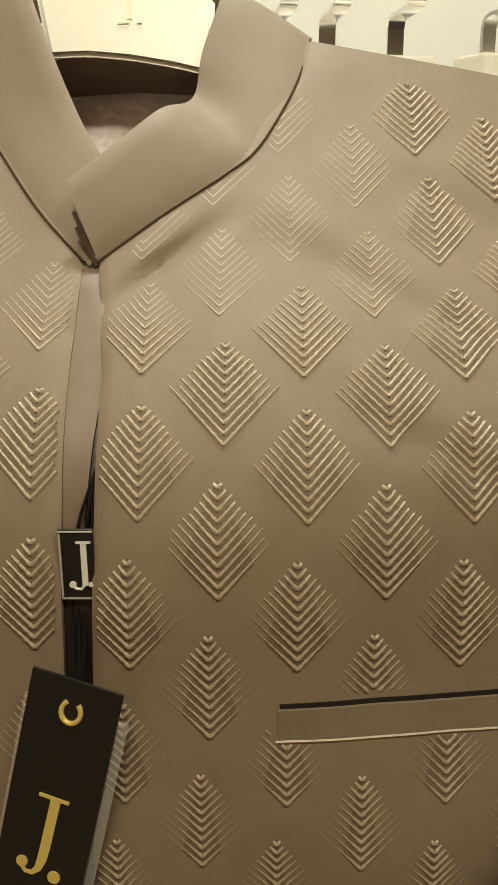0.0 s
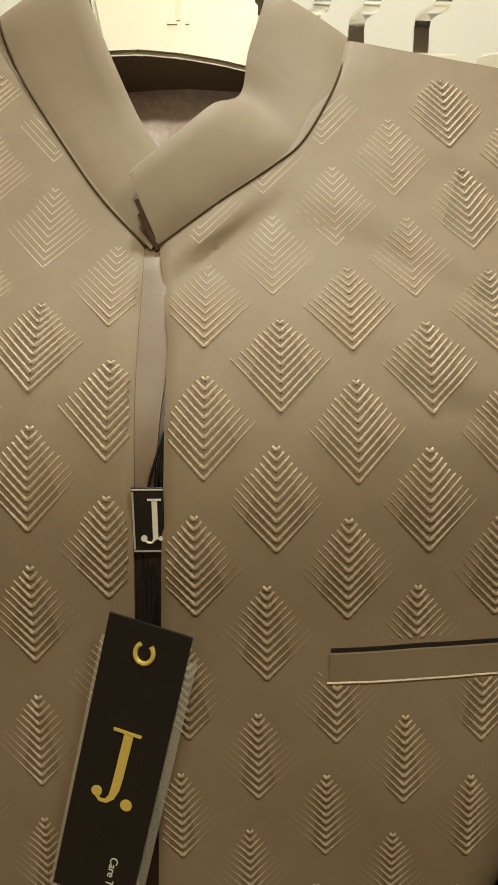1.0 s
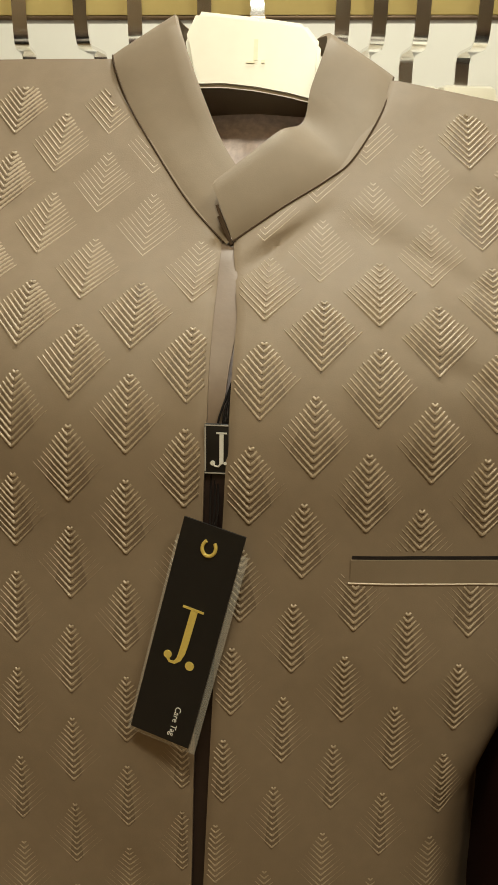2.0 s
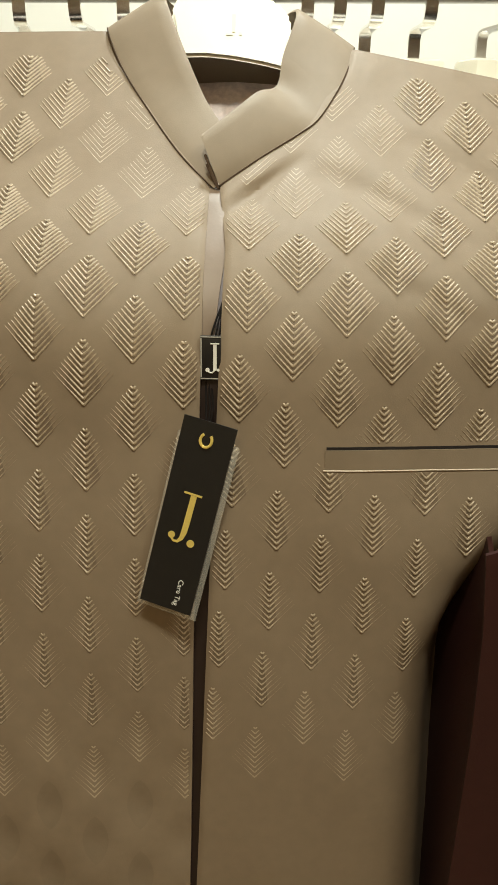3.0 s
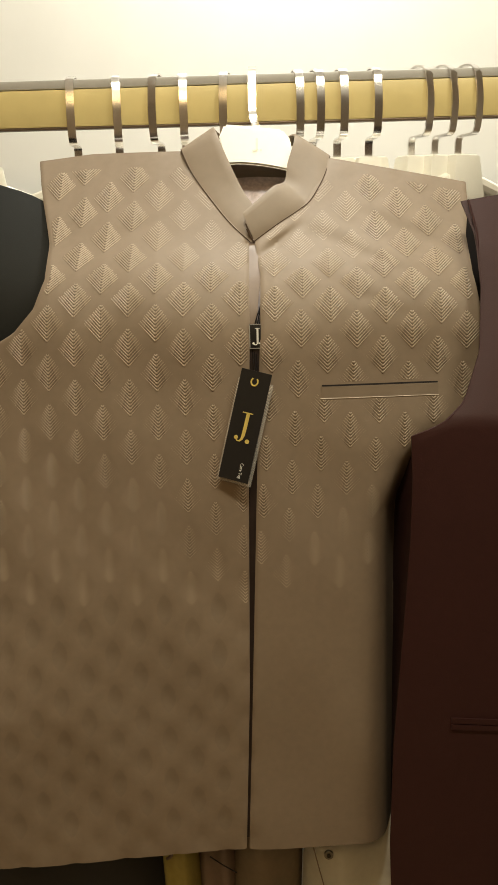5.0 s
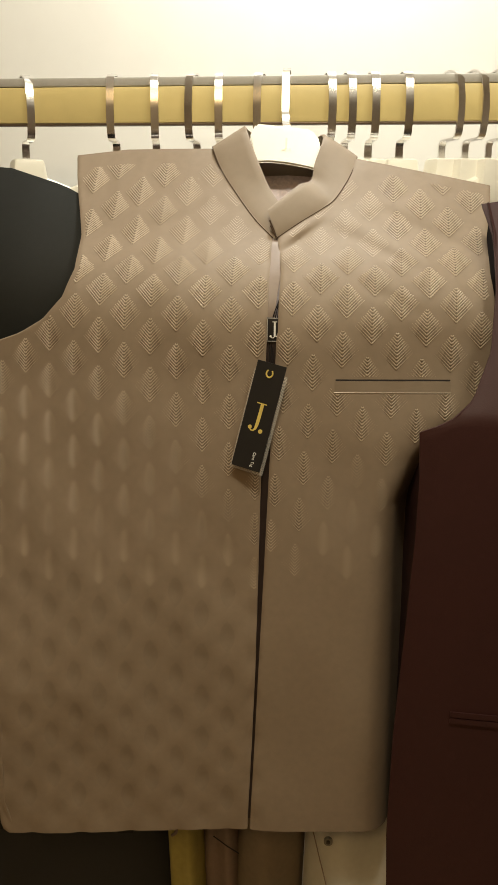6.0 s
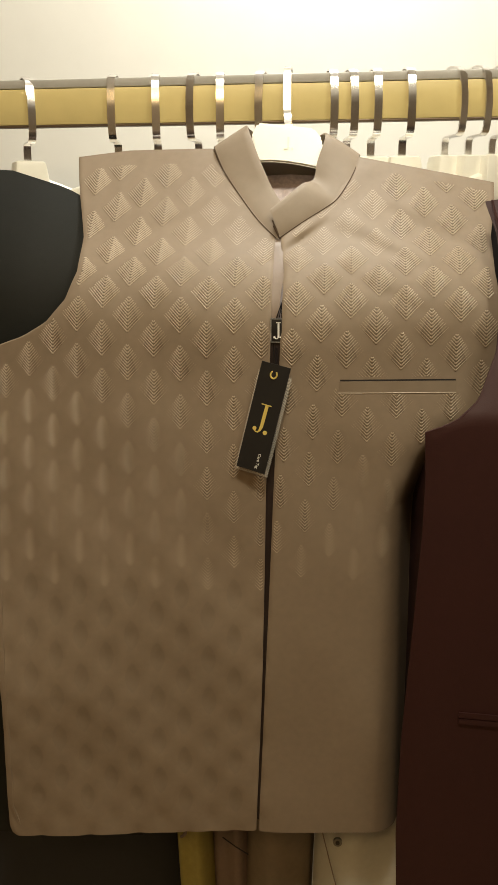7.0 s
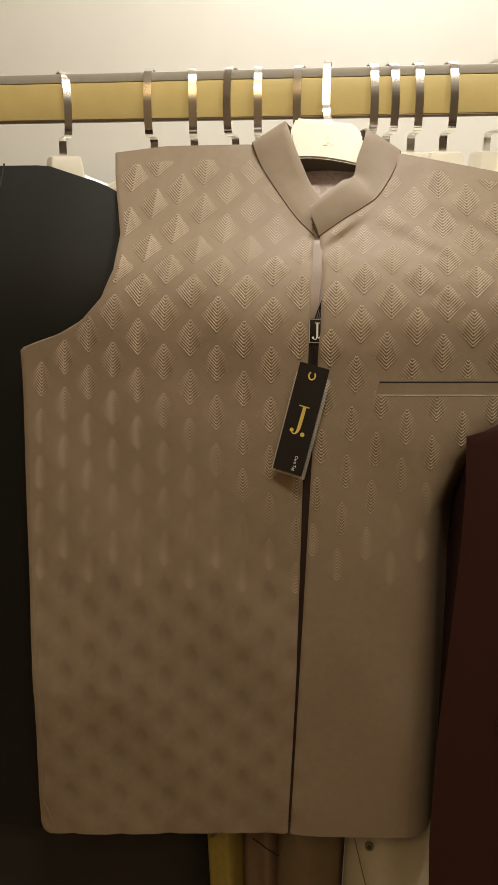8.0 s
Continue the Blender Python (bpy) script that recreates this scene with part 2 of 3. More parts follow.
# the side turns away from the light towards the seam under the arm
SIDE = ((1.0, 1.2, 1.36, 1.43, 1.48, 1.53), (0.0895, 0.0865, 0.0835, 0.0835, 0.097, 0.120))
turn_x = gx - np.interp(gz, *SIDE)
turn_r = 0.030
bend = np.clip(turn_x + 0.0285, 0, 0.0285)
Y += (turn_r - np.sqrt(turn_r ** 2 - bend ** 2) + np.minimum(3.6 * np.clip(turn_x, 0, None), 0.05)) * (0.5 - 0.5 * np.cos(np.pi * np.clip((1.535 - gz) / 0.14, 0, 1)))
Y += 1.2 * np.clip(turn_x + 0.06, 0, 0.06) ** 2 * np.clip((1.53 - gz) / 0.05, 0, 1)
# length along the cloth from the height of the label
S = np.concatenate(([0], np.cumsum(np.hypot(np.diff(ZS), np.diff(prof)))))
S -= np.interp(1.633, ZS, S)


def front_at(x, z):
    g = Y
    fx, fz = min(max((x - XS[0]) / 0.002, 0), len(XS) - 1.001), min(max((z - ZS[0]) / 0.002, 0), len(ZS) - 1.001)
    i, j = int(fx), int(fz)
    fx, fz = fx - i, fz - j
    return float((g[i, j] * (1 - fx) + g[i + 1, j] * fx) * (1 - fz) + (g[i, j + 1] * (1 - fx) + g[i + 1, j + 1] * fx) * fz)


def cloth_l(x, s):
    """Where a place of the flat cloth of the one front comes to lie: x and height."""
    return x - 0.045 * max(0.0, s) + 0.02 * (x + 0.071), float(np.interp(s, S, ZS))


def cloth_r(x, s):
    return x - 0.07 * max(0.0, s - 0.04) + 0.07 * min(0.0, s), float(np.interp(s, S, ZS))


PITCH_X, PITCH_S = 0.0573, 0.0515
MOTIFS_L, MOTIFS_R = [], []
for r in range(-25, 10):
    for c in range(0, 8):
        odd = r % 2
        up = max(r, 0)
        kl, kr = c + 0.5 * odd, c - 0.5 * odd
        MOTIFS_L.append((-0.071 - PITCH_X * kl, 0.007 + PITCH_S * (0.5 * r * (1 + min(0.17, 0.05 * up)) + 0.10 * max(r - 1, 0) * max(0.0, kl - 2.5))))
        MOTIFS_R.append((-0.035 + PITCH_X * kr, PITCH_S * (0.5 * r * (1 + 0.015 * up) - 0.04 * kr + 0.055 * max(r - 1, 0) * max(0.0, kr - 2.0))))
for cells, cloth in ((MOTIFS_L, cloth_l), (MOTIFS_R, cloth_r)):
    for x0, s0 in cells:
        cx, cz = cloth(x0, s0 + 0.019)
        i0, j0 = int((cx - XS[0]) / 0.002), int((cz - ZS[0]) / 0.002)
        if 15 < i0 < len(XS) - 15 and 15 < j0 < len(ZS) - 15 and ((cells is MOTIFS_L) == (cx < -0.058)):
            w = np.s_[i0 - 15:i0 + 16, j0 - 15:j0 + 16]
            upper = cz > 1.58
            if upper:
                deep = -0.0011 if cells is MOTIFS_R else -0.0006
            elif cells is MOTIFS_R:
                deep = 0.0005 if cz > 1.45 else 0.0003
            else:
                deep = table(cz, (1.32, 1.36, 1.42, 1.55), (0.0021, 0.0015, 0.0008, 0.0005))
            if upper:
                Y[w] += deep * np.exp(-(np.abs(gx[w] - cx) / 0.015 + np.abs(gz[w] - cz) / 0.020) ** 2)
            else:
                Y[w] += deep * np.exp(-((gx[w] - cx) / 0.0085) ** 2 - ((gz[w] - cz) / 0.014) ** 2)


def left_inner(z):
    return table(z, *SLOT_L) if z < 1.713 else table(z, *NECK_L) + UNDER * min(1.0, (z - 1.713) / 0.015) * min(1.0, max(0.0, (1.792 - z) / 0.015))


def right_inner(z):
    return table(z, *SLOT_R) if z < 1.714 else table(z, *NECK_R) - UNDER * min(1.0, (z - 1.714) / 0.015) * min(1.0, max(0.0, (1.785 - z) / 0.015))


def drop_l(x):
    return max(0.0, -x - 0.25) * 0.1


def drop_r(x):
    return max(0.0, x - 0.03) * 0.2


def panel_grid(outer, inner, top, drop, nx, step):
    P = []
    for z in [HEM + (top - HEM) * k / step for k in range(step + 1)]:
        x0, x1, row = table(z, *outer), inner(z), []
        for k in range(nx + 1):
            x = x1 + (x0 - x1) * k / nx
            zz = z - drop(x) * max(0.0, (z - 1.70) / (top - 1.70))
            zz -= 0.052 * max(0.0, -0.08 - x) * max(0.0, (1.15 - z) / 0.12)
            edge = min(k, nx - k) * abs(x0 - x1) / nx
            row.append((x, front_at(x, zz) + 0.0016 * max(0.0, 1 - edge / 0.004) ** 2, zz))
        P.append(row)
    return P


vest = thing("waistcoat", "beige satin waistcoat with embossed leaf chevrons hanging on a rail", "waistcoat", at=(0, 0, 0))
panel_l = part("front_panel", sheet(panel_grid(ARM_L, left_inner, 1.816, drop_l, 90, 210)), FABRIC, vest)
panel_r = part("front_panel", sheet(panel_grid(ARM_R, right_inner, 1.803, drop_r, 90, 210)), FABRIC, vest)

# facing strip under the opening, and the back with its lining
strip = []
for z in np.linspace(HEM + 0.01, 1.7135, 60):
    x0, x1 = left_inner(z) - 0.012, right_inner(z) + table(z, (1.58, 1.62, 1.665, 1.69), (0.008, -0.005, -0.001, 0.006))
    deep = table(z, (1.55, 1.62, 1.66), (0.010, 0.0065, 0.0045))
    strip.append([(x0 + (x1 - x0) * w, front_at(x0 + (x1 - x0) * w, z) + deep - 0.002 * math.sin(math.pi * w) * (z > 1.62), z) for w in np.linspace(0, 1, 11)])
part("facing", sheet(strip), FACING, vest, "brown facing strip behind the front opening")
# near-black sheet just behind the lower opening, in front of the facing
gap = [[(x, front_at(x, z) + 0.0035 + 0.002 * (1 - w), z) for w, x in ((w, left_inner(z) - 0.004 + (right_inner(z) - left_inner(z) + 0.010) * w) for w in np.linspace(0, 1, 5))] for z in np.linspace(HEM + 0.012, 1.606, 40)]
part("fly_sheet", sheet(gap, (0, 0.001, 0)), FLY, vest, "dark sheet in the lower opening")
back = []
for v in np.linspace(0, 1, 50):
    z = HEM + (1.788 - HEM) * v
    y = table(z, (1.0, 1.5, 1.62, 1.70, 1.75, 1.79), (0.30, 0.31, 0.335, 0.405, 0.452, 0.487))
    back.append([(x, y + 0.10 * (x + 0.06) ** 2, z - abs(x + 0.06) * 0.06 * v) for x in np.linspace(-0.30, 0.075, 24)])
part("back_panel", sheet(back), LINING, vest, "taupe satin lining of the back")
for sx, x0, edge_x in ((-1, -0.378, ARM_L), (1, 0.115, ARM_R)):
    side = [[(table(z, *edge_x) - sx * 0.004 + (-sx) * 0.04 * w, front_at(table(z, *edge_x), z) + (0.345 - front_at(table(z, *edge_x), z)) * w, z) for w in np.linspace(0, 1, 9)] for z in np.linspace(HEM, 1.55, 20)]
    part("side_panel", sheet(side, (-sx * 0.003, 0, 0)), FABRIC, vest)

# stand collar: one band from the overlapping front end round the neck to the tucked end
LOW = [(-0.057, 0.3445, 1.7130), (-0.031, 0.362, 1.731), (-0.008, 0.378, 1.7455), (0.006, 0.389, 1.757), (0.021, 0.412, 1.782), (0.029, 0.44, 1.805), (0.026, 0.468, 1.806), (0.0, 0.487, 1.790), (-0.055, 0.492, 1.782),
       (-0.11, 0.487, 1.790), (-0.140, 0.465, 1.808), (-0.144, 0.442, 1.818), (-0.130, 0.418, 1.790), (-0.105, 0.388, 1.757), (-0.0830, 0.361, 1.7315), (-0.060, 0.3465, 1.711)]
TOP = [(-0.069, 0.352, 1.7420), (-0.050, 0.370, 1.7575), (-0.034, 0.387, 1.7705), (-0.0205, 0.410, 1.777), (-0.0165, 0.425, 1.800), (-0.0095, 0.446, 1.828), (-0.014, 0.468, 1.834), (-0.028, 0.478, 1.828), (-0.056, 0.481, 1.824),
       (-0.088, 0.478, 1.830), (-0.104, 0.470, 1.840), (-0.105, 0.445, 1.8395), (-0.088, 0.412, 1.797), (-0.075, 0.396, 1.771), (-0.062, 0.380, 1.753), (-0.046, 0.362, 1.736)]
lo, hi = smooth(LOW, 100), smooth(TOP, 100)
for k, p in enumerate(lo):
    near = min(1.0, max(0.0, (27 - k) / 8, (k - 80) / 6))
    p.y += near * (front_at(p.x, p.z) - 0.0005 - p.y)
mid = Vector((-0.055, 0.42, 1.79))
collar = []
for k in range(7):
    w = k / 6
    row = []
    for a, b in zip(lo, hi):
        out = (a - mid)
        out.z = 0
        a = a + Vector((0, 0.0008, 0)) * (k == 0)
        row.append(a.lerp(b, w) + out.normalized() * 0.0010 * math.sin(math.pi * w))
    collar.append(row)
bm = bmesh.new()
inner = [[p + (mid - p).normalized() * 0.0035 for p in row] for row in collar]
fv = [[bm.verts.new(p) for p in row] for row in collar]
bv = [[bm.verts.new(p) for p in row] for row in inner]
for g in (fv, bv):
    for i in range(6):
        for j in range(99):
            bm.faces.new((g[i][j], g[i][j + 1], g[i + 1][j + 1], g[i + 1][j]))
for j in range(99):
    for i in (0, 6):
        bm.faces.new((fv[i][j], fv[i][j + 1], bv[i][j + 1], bv[i][j]))
for i in range(6):
    for j in (0, 99):
        bm.faces.new((fv[i][j], fv[i + 1][j], bv[i + 1][j], bv[i][j]))
part("collar", bm, COLLAR, vest, "plain smooth stand collar with crossed ends")

SEAM_AND_SHADE = material("seam_and_tuck_shade", (0.075, 0.050, 0.034), 0.8, vary=0.2, scale=120, spec=0.08)
for k0, k1 in ((0, 35), (72, 99)):
    part("collar_seam", tube([lo[k] + Vector((0, -0.0003, -0.0003)) for k in range(k0, k1)], 0.00055, 5), SEAM_AND_SHADE, vest, "dark stitched seam below the collar")

# fold shadows at the crossed collar ends, drawn as dark tubes
end_hi, end_lo = hi[0], lo[0]
for shift, top, r in ((-0.0009, 0.70, 0.0009), (-0.0022, 0.50, 0.0008)):
    fold = [end_lo.lerp(end_hi, top * k / 7) + Vector((shift * (0.3 + 0.7 * k / 7), -0.0006, -0.002)) for k in range(8)]
    part("tuck_shade", tube(fold, r, 5), SEAM_AND_SHADE, vest, "dark tubes painting the fold shade at the crossed collar ends")

# welt pocket
welt = []
for w in np.linspace(0, 1, 7):
    zz = 1.554 + 0.0118 * w
    welt.append([(x, front_at(x, zz) - 0.0003 - 0.0012 * w, zz) for x in np.linspace(0.012, 0.134, 40)])
part("pocket_welt", sheet(welt, (0, 0.0025, 0)), COLLAR, vest, "narrow plain breast pocket welt")
# shade of the pocket opening, painted as a dark strip on the cloth
slit = [[(x, front_at(x, zz) - 0.0004, zz) for x in np.linspace(0.0125, 0.1335, 40)] for zz in (1.5659, 1.5668, 1.5676)]
part("pocket_slit_shade", sheet(slit, (0, 0.001, 0)), DARK, vest, "dark strip painting the shade of the pocket opening")
part("stitch_line", tube([(x, front_at(x, 1.5534) - 0.0003, 1.5534) for x in np.linspace(0.011, 0.1345, 40)], 0.0006, 5), THREAD, vest)


# ---- hangers ----
def hanger(x, yaw, name_label):
    """A flat chrome hook over the rail and a cream plastic body below, about the rail's middle line."""
    h = thing("clothes_hanger", name_label, "hanger", "hangers on the rail")
    loop = [(0, 0.020, 1.885), (0, 0.020, 1.902)] + [(0, 0.020 * math.cos(a), 1.900 + 0.014 * math.sin(a)) for a in np.linspace(0.15, math.pi - 0.15, 9)]
    loop += [(0, -0.0215, 1.893), (0, -0.0235, 1.882), (0, -0.0245, 1.868), (0, -0.0235, 1.852), (0, -0.0215, 1.843), (0, -0.0195, 1.839), (0, -0.016, 1.8365), (0, 0.006, 1.8355), (0, 0.010, 1.834), (0, 0.012, 1.829), (0, 0.012, 1.795)]
    loop = [(a, b, c + 0.005 * min(1, max(0, (c - 1.838) / 0.02))) for a, b, c in loop]
    part("hook", band(loop, 0.0102, 0.0022, (1, 0, 0)), CHROME, h, "flat chrome hook")
    bm = bmesh.new()
    box(-0.028, 0.028, -0.013, 0.025, 1.755, 1.813, 0.006, bm)
    for v in bm.verts:
        if v.co.z > 1.785:
            v.co.x *= 0.76
            v.co.y = 0.006 + (v.co.y - 0.006) * 0.8
    part("body", bm, CREAM, h, "cream plastic centre plate")
    for s in (-1, 1):
        arm = [(s * 0.022, 0.006, 1.782), (s * 0.09, 0.004, 1.757), (s * 0.15, 0.0, 1.730), (s * 0.19, -0.008, 1.710)]
        part("arm", tube(smooth(arm, 10), 0.009), CREAM, h)
    h.matrix_world = pose(x, 0.5555, 0, 0, 0, yaw)
    return h


for hx, yaw in ((-0.414, 34), (-0.293, 2), (-0.237, 9), (-0.185, -9), (-0.151, 4), (-0.097, -6), (-0.008, 12), (0.016, 16), (0.047, 12), (0.088, 14), (0.146, 31), (0.176, 31), (0.206, 32)):
    turned = abs(yaw) > 30
    hanger(hx, yaw, "cream plastic clothes hanger turned on its flat chrome hook" if turned else "cream plastic clothes hanger with a flat chrome hook")

main = thing("clothes_hanger", "cream plastic hanger with broad plate inside the waistcoat collar", "hanger", "hangers on the rail")
loop = [(-0.063, 0.575, 1.885), (-0.063, 0.575, 1.909), (-0.063, 0.57, 1.919), (-0.063, 0.555, 1.924), (-0.063, 0.54, 1.919), (-0.063, 0.535, 1.909), (-0.063, 0.533, 1.87), (-0.061, 0.52, 1.855), (-0.059, 0.49, 1.850), (-0.057, 0.476, 1.845), (-0.057, 0.472, 1.82)]
part("hook", band(loop, 0.0095, 0.0022, (1, 0, 0)), CHROME, main, "flat chrome hook")
outline = [(-0.101, 1.830), (-0.094, 1.8465), (-0.055, 1.8425), (-0.026, 1.8385), (-0.0155, 1.826), (-0.0165, 1.790), (-0.035, 1.7945), (-0.055, 1.798), (-0.075, 1.800), (-0.094, 1.7995)]
bm = bmesh.new()
f = bm.faces.new([bm.verts.new((x, 0.441, z)) for x, z in outline])
ext = bmesh.ops.extrude_face_region(bm, geom=[f])["geom"]
bmesh.ops.translate(bm, vec=(0, 0.007, 0), verts=[v for v in ext if isinstance(v, bmesh.types.BMVert)])
bmesh.ops.bevel(bm, geom=bm.edges[:], offset=0.0025, segments=2, affect="EDGES")
for v in bm.verts:
    v.co.y += (v.co.z - 1.795) * 0.38
part("plate", bm, CREAM, main, "broad cream white plastic plate")
EMBLEM = material("pale_gold_print", (0.90, 0.86, 0.68), 0.4, vary=0.05, scale=100)


def on_plate(x0, x1, z0, z1):
    bm = box(x0, x1, 0.4404, 0.4412, z0, z1)
    for v in bm.verts:
        v.co.y += (v.co.z - 1.795) * 0.38
    return bm


part("emblem_bar", on_plate(-0.0570, -0.0545, 1.8165, 1.829), EMBLEM, main, "faint pale gold mark")
part("emblem_foot", on_plate(-0.0612, -0.0560, 1.8145, 1.8160), EMBLEM, main)
part("emblem_dot", on_plate(-0.0520, -0.0498, 1.8145, 1.8165), EMBLEM, main)
for s in (-1, 1):
    arm = [(-0.055 + s * 0.03, 0.466, 1.815), (-0.055 + s * 0.09, 0.468, 1.792), (-0.055 + s * 0.17, 0.466, 1.758), (-0.055 + s * 0.205, 0.462, 1.735)]
    part("arm", tube(smooth(arm, 12), 0.009), CREAM, main)

# ---- maroon waistcoat ----
MEDGE = ((0.93, 1.03, 1.16, 1.30, 1.40, 1.466, 1.518, 1.521, 1.526, 1.55, 1.598, 1.66, 1.721, 1.77), (0.092, 0.088, 0.090, 0.098, 0.103, 0.104, 0.1015, 0.115, 0.129, 0.155, 0.174, 0.180, 0.178, 0.168))
MEDGE = (tuple(1.722 + (z - 1.722) * 0.961 for z in MEDGE[0]), tuple(0.017 + (x - 0.017) * 0.961 for x in MEDGE[1]))
maroon = thing("waistcoat", "dark maroon cloth waistcoat hanging beside the beige one", "waistcoat")


def maroon_y(x, z):
    return 0.205 + 0.55 * max(0, z - 1.54) + 0.25 * (x - 0.30) ** 2


P = []
for z in np.linspace(0.93, 1.77, 110):
    x0 = table(z, *MEDGE)
    P.append([(x0 + (0.42 - x0) * w, maroon_y(x0 + (0.42 - x0) * w, z) + 0.002 * math.exp(-w * 60), z - max(0, 0.3 - x0 - (0.42 - x0) * w) * 0.15 * max(0, z - 1.7) / 0.07) for w in np.linspace(0, 1, 30)])
part("front_panel", sheet(P), MAROON, maroon)
P = [[(x, 0.40, z - max(0, 0.3 - x) * 0.15) for x in np.linspace(0.175, 0.6, 12)] for z in np.linspace(0.95, 1.758, 20)]
part("back_panel", sheet(P), DARK, maroon, "dark lining of the back")
P = []
for z in np.linspace(0.935, 1.512, 40):
    xa, ya = table(z, *MEDGE) + 0.004, maroon_y(table(z, *MEDGE) + 0.004, z) + 0.004
    xb, yb = table(z, *SIDE) + 0.013, 0.365
    P.append([(xa + (xb - xa) * w, ya + (yb - ya) * w, z) for w in np.linspace(0, 1, 10)])
part("side_panel", sheet(P, (0.003, 0, 0)), MAROON, maroon)
for z0 in (1.206, 1.2135):
    part("pocket_lip", sheet([[(x, maroon_y(x, z) - 0.0022, z) for x in np.linspace(0.146, 0.28, 16)] for z in np.linspace(z0, z0 + 0.006, 4)], (0, 0.0020, 0)), MAROON, maroon)
edge = [(table(z, *MEDGE) + 0.0015, maroon_y(table(z, *MEDGE), z) + 0.003, z) for z in np.linspace(1.53, 1.75, 40)]
part("armhole_piping", tube(edge, 0.0014, 6), MAROON, maroon, "rounded armhole edge")

# ---- charcoal jacket ----
jacket = thing("jacket", "plain charcoal black jacket hanging on the rail beside the beige waistcoat", "jacket")
P = []
for v in np.linspace(0, 1, 70):
    row = []
    for x in np.linspace(-0.85, -0.24, 40):
        top = 1.795 - 0.30 * max(0, x + 0.40) - 0.9 * max(0, x + 0.33) ** 1.5 - 0.02 * max(0, -0.5 - x)
        z = 0.93 + (top - 0.93) * v
        row.append((x, 0.335 + 0.115 * max(0, (z - 1.60) / 0.2) ** 2 + 0.10 * max(0, (x + 0.36)) , z))
    P.append(row)
part("body", sheet(P), BLACK, jacket)

P = []
for v in np.linspace(0, 1, 8):
    P.append([(-0.66 + 0.20 * w, 0.40 + 0.10 * w * v, 1.770 + 0.075 * v * (1 - w) ** 0.8) for w in np.linspace(0, 1, 14)])
part("collar", sheet(P, (0, 0.004, 0)), BLACK, jacket)
part("shoulder_seam", tube([(-0.455, 0.446, 1.797), (-0.45, 0.42, 1.775), (-0.452, 0.385, 1.72), (-0.46, 0.35, 1.64)], 0.0012, 6), BLACK, jacket)

# ---- swing tag ----
TAG = Vector((-0.0536, 0.2520, 1.5850))
tag = thing("swing_tag", "black swing tag with gold print in a clear sleeve", "tag")


def tag_box(x0, x1, z0, z1, y0, y1, bevel=0.0):
    return box(x0, x1, y0, y1, z0, z1, bevel)


part("card", tag_box(-0.0160, 0.0160, -0.1155, 0.0, -0.0006, 0.0006), CARD, tag, "black card")
part("sleeve", tag_box(-0.0178, 0.0195, -0.1185, -0.010, 0.0010, 0.0014, 0.0001), FILM, tag, "clear plastic sleeve")
bm = tube([(0.0034 * math.cos(a), -0.0011, -0.011 + 0.0040 * math.sin(a)) for a in np.linspace(2.2, 2.2 + 5.0, 20)], 0.0009)
part("eyelet", bm, FOIL, tag, "gold ring round the hole")
def disc(x, z, r, y0, y1):
    bm = bmesh.new()
    f = bm.faces.new([bm.verts.new((x + r * math.cos(a), y0, z + r * math.sin(a))) for a in np.linspace(0, 2 * math.pi, 17)[:-1]])
    ext = bmesh.ops.extrude_face_region(bm, geom=[f])["geom"]
    bmesh.ops.translate(bm, vec=(0, y1 - y0, 0), verts=[v for v in ext if isinstance(v, bmesh.types.BMVert)])
    return bm




def ribbon(points, widths, y0, y1):
    """A flat printed stroke of changing width, standing in the plane of x and z."""
    bm, pts = bmesh.new(), [Vector((x, 0, z)) for x, z in points]
    rings = []
    for i, p in enumerate(pts):
        d = (pts[min(i + 1, len(pts) - 1)] - pts[max(i - 1, 0)]).normalized()
        n = Vector((-d.z, 0, d.x)) * widths[i] / 2
        rings.append([bm.verts.new((q.x, y, q.z)) for q, y in ((p - n, y0), (p + n, y0), (p + n, y1), (p - n, y1))])
    for a, b in zip(rings, rings[1:]):
        for k in range(4):
            bm.faces.new((a[k], a[(k + 1) % 4], b[(k + 1) % 4], b[k]))
    bm.faces.new(rings[0])
    bm.faces.new(rings[-1][::-1])
    return bm


HOOKED = [(0.0010, -0.0445), (0.0008, -0.0535), (0.0006, -0.0625), (0.0003, -0.0675), (-0.0005, -0.0713), (-0.0024, -0.0737), (-0.0048, -0.0739), (-0.0066, -0.0721)]
part("emblem_stroke", ribbon(HOOKED, (0.0036, 0.0036, 0.0036, 0.0034, 0.0026, 0.0016, 0.0012, 0.0012), -0.0011, -0.0006), FOIL, tag, "gold printed stroke")
part("emblem_serif", tag_box(-0.0052, 0.0058, -0.0443, -0.0432, -0.0011, -0.0006), FOIL, tag)
part("emblem_dot", disc(-0.0066, -0.0707, 0.0021, -0.0011, -0.0006), FOIL, tag)
part("emblem_dot", disc(0.0057, -0.0727, 0.0023, -0.0011, -0.0006), FOIL, tag)
text = bpy.data.curves.new("care_text", "FONT")
text.body, text.size, text.extrude, text.align_x = "Care Tag", 0.0044, 0.0001, "CENTER"
holder = new("care_text", text)
lettering = bpy.data.meshes.new_from_object(holder.evaluated_get(bpy.context.evaluated_depsgraph_get()))
bpy.data.objects.remove(holder)
lettering.transform(pose(0.0045, -0.0009, -0.104, 90, 90, 0))
lettering.materials.clear()
lettering.materials.append(SILVER)
words = new("care_words", lettering)
words.parent = tag
words["label"] = "pale printed words Care Tag"
tag.matrix_world = Matrix.Translation(TAG) @ pose(0, 0, 0, -7, 12.3, -12)

